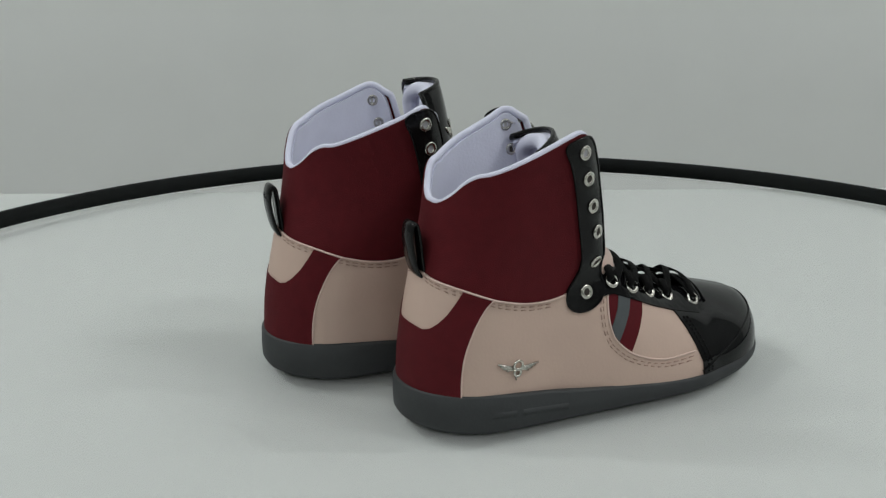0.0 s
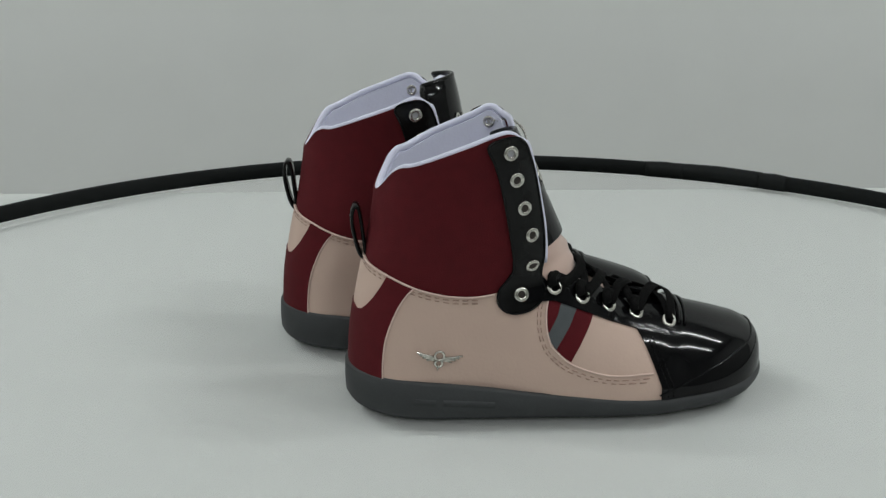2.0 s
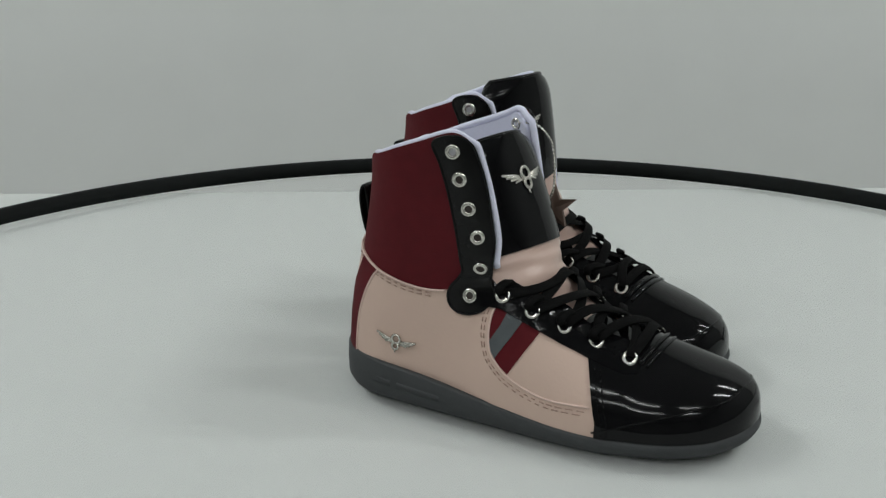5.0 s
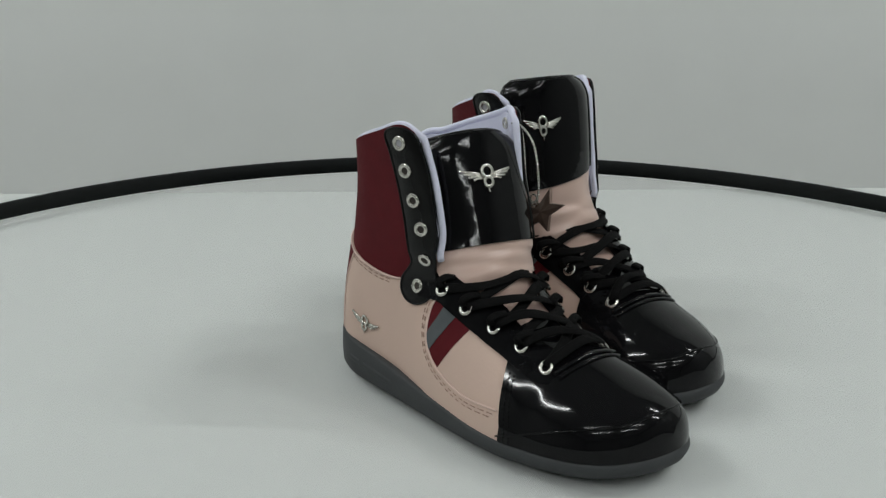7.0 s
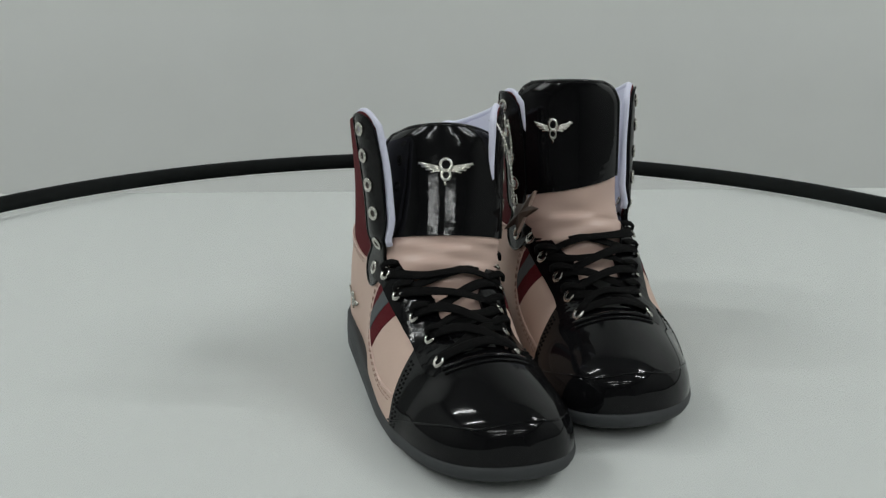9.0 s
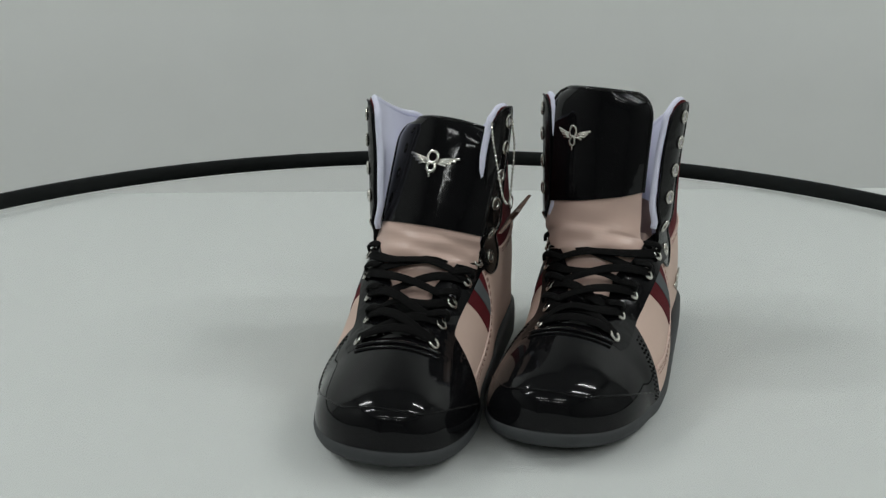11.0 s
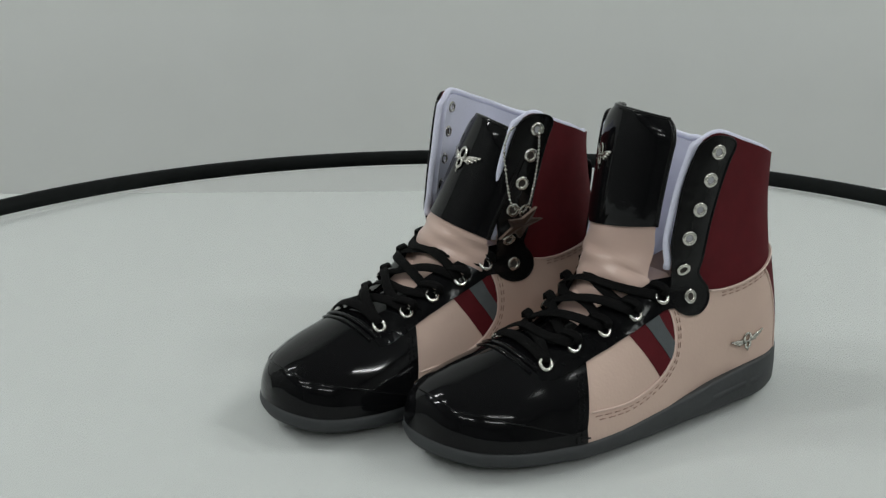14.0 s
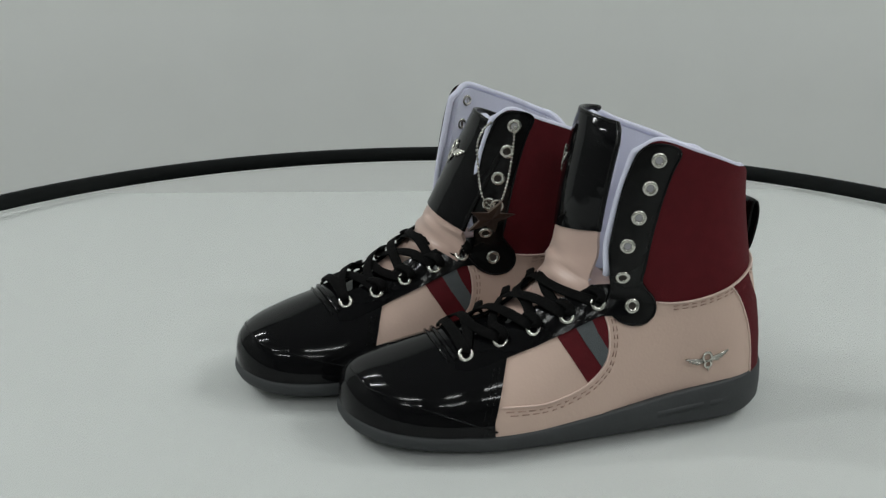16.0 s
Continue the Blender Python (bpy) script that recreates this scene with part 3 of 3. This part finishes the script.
    bm = bmesh.new()
    emblem(bm, Matrix(), 0.0240 if SIDE > 0 else 0.0195)
    for v in bm.verts:
        x, y, z = v.co
        v.co = at(0.805 + y / 0.17, x / 0.0487 + (0.05 if SIDE > 0 else 0.30), 0.0016 + z * 0.6)
    bmesh.ops.recalc_face_normals(bm, faces=bm.faces[:])
    part("tongue_emblem", bm, STEEL, t, "silver winged ornament", flip=True)
    return t


def make_collar(parent):
    """Red ankle collar, lining, pads with eyelets, heel loop."""
    top = fine(TOPLINE, 30)
    inner_top = [(x, z - 0.0032 * max(0.0, min(1.0, (x + 0.042) / 0.02, (0.042 - x) / 0.015))) for x, z in top]
    low = fine([(x, z - 0.004) for x, z in SEAM], 30)
    front = [(0.0472, 0.1775), (0.0492, 0.171), (0.0545, 0.150), (0.0600, 0.116), (0.0535, 0.096)]
    outer = [(-arc_at(x, z), z) for x, z in reversed(top)] + [(arc_at(x, z), z) for x, z in inner_top]
    under = [(arc_at(x, z), z) for x, z in front] + [(arc_at(x, z), z) for x, z in reversed(low)]
    under2 = [(-arc_at(x, z), z) for x, z in low] + [(-arc_at(x, z), z) for x, z in reversed(front)]
    outline = []
    for p in outer + under + under2:
        if not outline or (abs(p[0] - outline[-1][0]) + abs(p[1] - outline[-1][1])) > 2e-4:
            outline.append(p)
    collar = panel("collar", outline, RED, parent, 0.0, 0.0015, "burgundy fabric ankle collar", 0.005)
    out2 = []
    for u, z in outline:
        a = abs(u)
        uu = math.copysign(a + (0.0012 if a > 0.145 else 0.0), u)
        zz = z - (0.0026 if z > 0.14 else 0.0)
        out2.append((uu, zz))
    panel("lining", out2, LINING, collar, -0.0016, 0.0045, "white fleece lining", 0.005)
    bm = bmesh.new()
    rim = [on_upper(u, z - 0.0002, -0.0030) for u, z in outer]
    ft = [on_upper(arc_at(x, z) + 0.0024, z, -0.0014) for x, z in fine(front[:3] + [(0.0600, 0.120), (0.0600, 0.100)], 18)]
    fb = [on_upper(-arc_at(x, z) - 0.0024, z, -0.0014) for x, z in reversed(fine(front[:3] + [(0.0600, 0.120), (0.0600, 0.100)], 18))]
    tube(bm, fb + rim + ft, 0.0023, 10)
    part("collar_piping", bm, LINING, collar, "white rolled collar edge", flip=True)
    pad = [(0.0235, 0.1775), (0.028, 0.167), (0.033, 0.150), (0.0385, 0.122), (0.0415, 0.100), (0.0385, 0.092), (0.0325, 0.084), (0.0320, 0.0755), (0.038, 0.0695), (0.048, 0.0690), (0.0575, 0.0735), (0.0625, 0.082), (0.0595, 0.092), (0.0605, 0.108), (0.0595, 0.124), (0.054, 0.155), (0.0490, 0.1725), (0.0455, 0.1795), (0.0395, 0.1834), (0.030, 0.1824)]
    for s in (-1, 1):
        strap = panel("lace_pad", side_outline(rounded(pad, 80), s), STRAP, collar, 0.0017, 0.0022, "black leather lace pad")
        bm = bmesh.new()
        tube(bm, [on_upper(u, z, 0.0017) for u, z in side_outline(rounded(pad, 80), s)], 0.0008, 6, True)
        part("pad_edge", bm, PATENT, strap, flip=True)
        for x, z in OUT_EYES:
            u = s * arc_at(x, z)
            p, p2 = on_upper(u, z, 0.0021), on_upper(u, z, 0.01)
            bm = bmesh.new()
            eyelet(bm, p, p2 - p)
            q, q2 = on_upper(u, z, -0.0064), on_upper(u, z, -0.012)
            eyelet(bm, q, q2 - q, 0.0030, 0.0011)
            bmesh.ops.recalc_face_normals(bm, faces=bm.faces[:])
            part("eyelet", bm, STEEL, strap, flip=True)
            bm = bmesh.new()
            hole(bm, on_upper(u, z, 0.00195), p2 - p)
            hole(bm, on_upper(u, z, -0.0063), p - p2)
            part("eyelet_hole", bm, PALE if z > (0.165 if SIDE > 0 else 0.11) else DARK, strap, flip=True)
    bm = bmesh.new()
    pts = smooth_line([(-0.0500, 0, 0.094), (-0.0540, 0, 0.099), (-0.0570, 0, 0.110), (-0.0584, 0, 0.121), (-0.0572, 0, 0.1285), (-0.0545, 0, 0.1290), (-0.0527, 0, 0.121), (-0.0512, 0, 0.108), (-0.0495, 0, 0.096)], 34)
    ups = []
    for i in range(34):
        d = pts[min(i + 1, 33)] - pts[max(i - 1, 0)]
        ups.append(Vector((-d.z, 0, d.x)))
    ribbon(bm, pts, ups, 0.015, 0.0022)
    bmesh.ops.recalc_face_normals(bm, faces=bm.faces[:])
    part("pull_loop", bm, STRAP, collar, "black leather heel pull loop", flip=True)
    return collar


def make_quarter(parent):
    """Pale pink lower upper with the stripes, stitching and ornament."""
    seam = fine(SEAM, 30)
    low = [(x, sole_top(x) - 0.003) for x in np.linspace(-0.0605, 0.140, 46)]
    front = [(0.052, 0.090), (0.062, 0.086), (0.075, 0.081), (0.095, 0.0725), (0.117, 0.064), (0.127, 0.056), (0.140, 0.034)]
    outline = [(-arc_at(x, z), z) for x, z in reversed(seam)] + [(arc_at(x, z), z) for x, z in seam]
    outline += [(arc_at(x, z), z) for x, z in front] + [(arc_at(x, z), z) for x, z in reversed(low)]
    outline += [(-arc_at(x, z), z) for x, z in low] + [(-arc_at(x, z), z) for x, z in reversed(front)]
    clean = []
    for p in outline:
        if not clean or abs(p[0] - clean[-1][0]) + abs(p[1] - clean[-1][1]) > 2e-4:
            clean.append(p)
    qt = panel("quarter", clean, PINK, parent, 0.0009, 0.0016, "pale pink leather quarter", 0.004)
    right = fine([(-0.0215, 0.0866), (-0.0262, 0.081), (-0.0313, 0.072), (-0.0365, 0.059), (-0.0395, 0.047), (-0.0408, 0.034), (-0.0410, 0.0225)], 16)
    bott = [(x, sole_top(x) - 0.003) for x in (-0.045, -0.050, -0.055, -0.0605)]
    inner = [(-0.0570, 0.0650), (-0.0552, 0.0642), (-0.0525, 0.0660), (-0.0490, 0.0705), (-0.0448, 0.0768), (-0.0405, 0.0845), (-0.0366, 0.0922)]
    rs = [(arc_at(x, z), z) for x, z in right + bott]
    ri = [(arc_at(x, z), z) for x, z in inner]
    ol = rs + [(-u, z) for u, z in reversed(rs)] + [(-u, z) for u, z in reversed(ri)] + ri
    cl = []
    for p in ol:
        if not cl or abs(p[0] - cl[-1][0]) + abs(p[1] - cl[-1][1]) > 3e-4:
            cl.append(p)
    panel("heel_stripe", cl, RED, qt, 0.0016, 0.0012, "burgundy heel stripe", 0.004)
    for s in (-1, 1):
        win = fine([(0.0655, 0.080), (0.0635, 0.070), (0.0635, 0.059), (0.0665, 0.049), (0.0715, 0.0425), (0.0785, 0.037)], 18) + [(0.0845, 0.047), (0.0915, 0.059), (0.0985, 0.0725), (0.085, 0.079), (0.075, 0.082)]
        panel("side_stripe", side_outline(win, s), RED, qt, 0.0014, 0.0008, "burgundy ribbon inset", 0.004)
        grey = [(0.0755, 0.0815), (0.0700, 0.066), (0.0642, 0.0555), (0.0660, 0.0497), (0.0690, 0.0455), (0.0780, 0.060), (0.0875, 0.0785)]
        panel("grey_stripe", side_outline(grey, s), GREY, qt, 0.0018, 0.0008, "grey ribbon inset", 0.004)
        bm = bmesh.new()
        edge = fine([(0.0655, 0.080), (0.0630, 0.070), (0.0630, 0.058), (0.0660, 0.048), (0.0715, 0.0415), (0.0790, 0.0355), (0.092, 0.030), (0.108, 0.0265), (0.133, 0.0262)], 40)
        tube(bm, [on_upper(s * arc_at(x, z), z, 0.0012) for x, z in edge], 0.0007, 6)
        part("cut_edge", bm, EDGE, qt, flip=True)
        bm = bmesh.new()
        up = [(x, z - 0.0003) for x, z in fine(SEAM, 60) if x < 0.031]
        tube(bm, [on_upper(s * arc_at(x, z), z, 0.0012) for x, z in up], 0.0007, 6)
        part("cut_edge", bm, EDGE, qt, flip=True)
        bm = bmesh.new()
        rr = [(x + 0.0003, z) for x, z in right]
        tube(bm, [on_upper(s * arc_at(x, z), z, 0.0012) for x, z in rr], 0.0006, 6)
        part("cut_edge", bm, EDGE, qt, flip=True)
        bm = bmesh.new()
        for d in (0.0024, 0.0045):
            stitches(bm, [(x, z - d) for x, z in SEAM if x < 0.03], s, 0.0012)
        part("stitching", bm, THREAD, qt, flip=True)
        bm = bmesh.new()
        for d in (0.002, 0.0042):
            stitches(bm, [(0.0635 - d, 0.078), (0.0615 - d, 0.068), (0.0615 - d * 0.9, 0.057), (0.0650 - d * 0.8, 0.0465 - d * 0.4), (0.071 - d * 0.6, 0.040 - d * 0.7), (0.0785 - d * 0.3, 0.0345 - d * 0.9), (0.092, 0.029 - d), (0.108, 0.0258 - d), (0.133, 0.0255 - d)], s, 0.0012)
        part("stitching", bm, THREAD, qt, flip=True)
    bm = bmesh.new()
    z = 0.0405
    u = -arc_at(-0.0055, z)
    p, n = on_upper(u, z, 0.001), (on_upper(u, z, 0.01) - on_upper(u, z, 0.001)).normalized()
    d = Vector((0, 0, 1))
    side = d.cross(n).normalized()
    d = n.cross(side)
    m = Matrix.Translation(p) @ Matrix((side, d, n)).transposed().to_4x4() @ pose(0, 0, 0, 0, 0, -7)
    emblem(bm, m, 0.0185)
    part("side_emblem", bm, STEEL, qt, "silver winged ornament", flip=True)
    return qt


def sneaker(side, rise, shift, lean, yaw, start, label):
    global SIDE
    SIDE = side
    t = tagged(new("sneaker"), label, "shoe", "pair of sneakers")
    make_sole(t)
    make_quarter(t)
    make_collar(t)
    for name, x0, x1, mat, label in (("vamp", 0.055, 0.114, SATIN, "pale pink satin vamp"), ("vamp_front", 0.114, 0.155, PATENT, "black patent vamp front")):
        bm = bmesh.new()
        rows = []
        for i in range(17):
            x = x0 + (x1 - x0) * i / 16
            row = [dome(x, j / 32, -0.0012) for j in range(33)]
            rows.append([Vector((p.x, p.y, min(p.z, eye_height(x) + 0.0045))) for p in row])
        grid_faces(bm, rows)
        bmesh.ops.recalc_face_normals(bm, faces=bm.faces[:])
        part(name, bm, mat, t, label, flip=True)
    make_cap(t)
    for s in (-1, 1):
        make_eyestay(t, s)
    make_laces(t)
    make_tongue(t, rise, shift, lean, yaw, start)
    bm = bmesh.new()
    rows = [[(p.x, p.y, sole_top(p.x) + 0.002) for p in foot_outline(40, -0.004)]]
    bm.faces.new([bm.verts.new(p) for p in rows[0]])
    part("insole", bm, LINING, t, "white insole", flip=True)
    SIDE = 1.0
    return t


def key_chain():
    """Ball chain with a star tag, hung from the top eyelet of the right shoe's inner pad."""
    t = tagged(new("chain"), "silver ball chain with a brown star tag", "chain")
    e = on_upper(arc_at(*OUT_EYES[0]), OUT_EYES[0][1], 0.0045)
    loop = smooth_line([e, e + Vector((0.002, 0.002, -0.016)), e + Vector((0.005, 0.0015, -0.036)), e + Vector((0.0095, 0.001, -0.050)),
                        e + Vector((0.0155, 0.0, -0.053)), e + Vector((0.0215, -0.002, -0.046)), e + Vector((0.0235, -0.0045, -0.030)), e + Vector((0.0225, -0.0085, -0.010)),
                        e + Vector((0.013, -0.0115, 0.001)), e + Vector((0.0, -0.0125, 0.001))], 200)
    bm = bmesh.new()
    last = None
    for p in loop:
        if last is None or (p - last).length > 0.0021:
            bmesh.ops.create_icosphere(bm, subdivisions=1, radius=0.00105, matrix=Matrix.Translation(p))
            last = p
    tube(bm, loop[::4], 0.0004, 5)
    part("ball_chain", bm, STEEL, t, flip=True)
    c = e + Vector((0.0130, 0.0025, -0.0535))
    bm = bmesh.new()
    eyelet(bm, c + Vector((0, 0, 0.001)), (0.1, 1, 0), 0.0042, 0.0007)
    bmesh.ops.recalc_face_normals(bm, faces=bm.faces[:])
    part("ring", bm, STEEL, t, flip=True)
    s = c + Vector((0.0060, 0.0030, -0.0060))
    bm = bmesh.new()
    tilt = pose(0, 0, 0, -36, 0, 0)
    pts = []
    for k in range(10):
        r = 0.0175 if k % 2 == 0 else 0.0076
        f = math.pi / 2 + 2 * math.pi * k / 10 + 0.2
        pts.append(tilt @ Vector((r * math.cos(f), 0, r * math.sin(f))))
    fr = [bm.verts.new(s + p + Vector((0, 0.0012, 0))) for p in pts]
    bk = [bm.verts.new(s + p - Vector((0, 0.0012, 0))) for p in pts]
    cf, cb = bm.verts.new(s + Vector((0, 0.0026, 0))), bm.verts.new(s - Vector((0, 0.0026, 0)))
    for k in range(10):
        j = (k + 1) % 10
        bm.faces.new((fr[k], fr[j], cf))
        bm.faces.new((bk[k], bk[j], cb))
        bm.faces.new((fr[k], fr[j], bk[j], bk[k]))
    bmesh.ops.recalc_face_normals(bm, faces=bm.faces[:])
    part("star_tag", bm, BRONZE, t, "brown star tag", smooth=False, flip=True)
    return t


# ---------------------------------------------------------------- build
CENTRE, CLASP = (0.0192, -0.0168), 91.9
room()
table()
disc, flap = turntable()
for lx, ly, watts in LIGHTS:
    ceiling_light(lx, ly)
right_shoe = sneaker(1.0, -0.0055, 0.0065, -0.008, -16.0, 0.560, "pink and burgundy high-top sneaker, black patent toe, chain on its collar")
left_shoe = sneaker(-1.0, 0.013, 0.004, 0.008, 10.0, 0.620, "pink and burgundy high-top sneaker, black patent toe, tongue pulled up")
chain = key_chain()

# turn of the disc in degrees and its small drift in metres, by seconds
TURNS = [
    (0.0, 0.0, 0.0026, -0.0044), (0.5, -8.28, 0.0021, -0.0027), (1.0, -14.3, -0.0015, -0.0), (1.5, -18.6, -0.0056, 0.0022),
    (2.0, -22.78, -0.0088, 0.0027), (2.5, -27.34, -0.0066, 0.0005), (3.0, -32.45, 0.0012, -0.0021), (3.5, -39.01, 0.0102, -0.0028),
    (4.0, -46.13, 0.0128, -0.0043), (6.5, -72.38, -0.0004, -0.0013), (7.0, -78.55, 0.0003, -0.0032), (7.5, -84.61, -0.0007, -0.0067),
    (8.0, -91.31, -0.0032, -0.0084), (8.5, -97.14, -0.007, -0.0052), (9.0, -102.85, -0.0101, 0.0027), (11.5, -137.04, -0.0088, 0.0039),
    (12.0, -141.98, -0.0122, 0.0022), (12.5, -146.28, -0.0101, 0.0011), (13.0, -153.53, 0.0005, -0.001), (13.5, -161.49, 0.0098, -0.0064),
    (14.0, -169.16, 0.014, -0.011), (14.5, -174.53, 0.0143, -0.0129), (15.0, -180.5, 0.011, -0.0072), (15.5, -184.67, 0.0059, -0.0025),
    (16.0, -187.62, 0.0016, -0.001),
]


def motions():
    """The disc turns clockwise and carries the shoes and the chain."""
    at = lambda dx, dy, a: pose(dx, dy, 0, 0, 0, a)
    right = pose(-0.0116, -0.0530, 0.0024, 0, 0, 30.9)
    left = pose(-0.1103, 0.0223, 0.0024, 0, 0, 27.3)
    lean = pose(0, 0, 0, -0.58, 0.107, 0)   # the disc sags a little towards the wall
    walk(disc, [(t, lean @ at(dx, dy, a)) for t, a, dx, dy in TURNS])
    b = radians(CLASP)
    hinge = pose(CENTRE[0] + 0.5972 * math.cos(b), CENTRE[1] + 0.5972 * math.sin(b), 0.0158, 0, 0, CLASP + 90)
    down, up = hinge @ pose(0, 0, 0, 110), hinge @ pose(0, 0, 0, 4)
    side = hinge @ pose(0, 0, 0, 62)
    walk(flap, [(0.0, down), (3.2, down), (3.3, side), (3.4, up), (3.5, up), (16.0, up)])
    walk(right_shoe, [(t, at(dx, dy, a) @ right) for t, a, dx, dy in TURNS])
    walk(left_shoe, [(t, at(dx, dy, a) @ left) for t, a, dx, dy in TURNS])
    walk(chain, [(t, at(dx, dy, a) @ right) for t, a, dx, dy in TURNS])


motions()
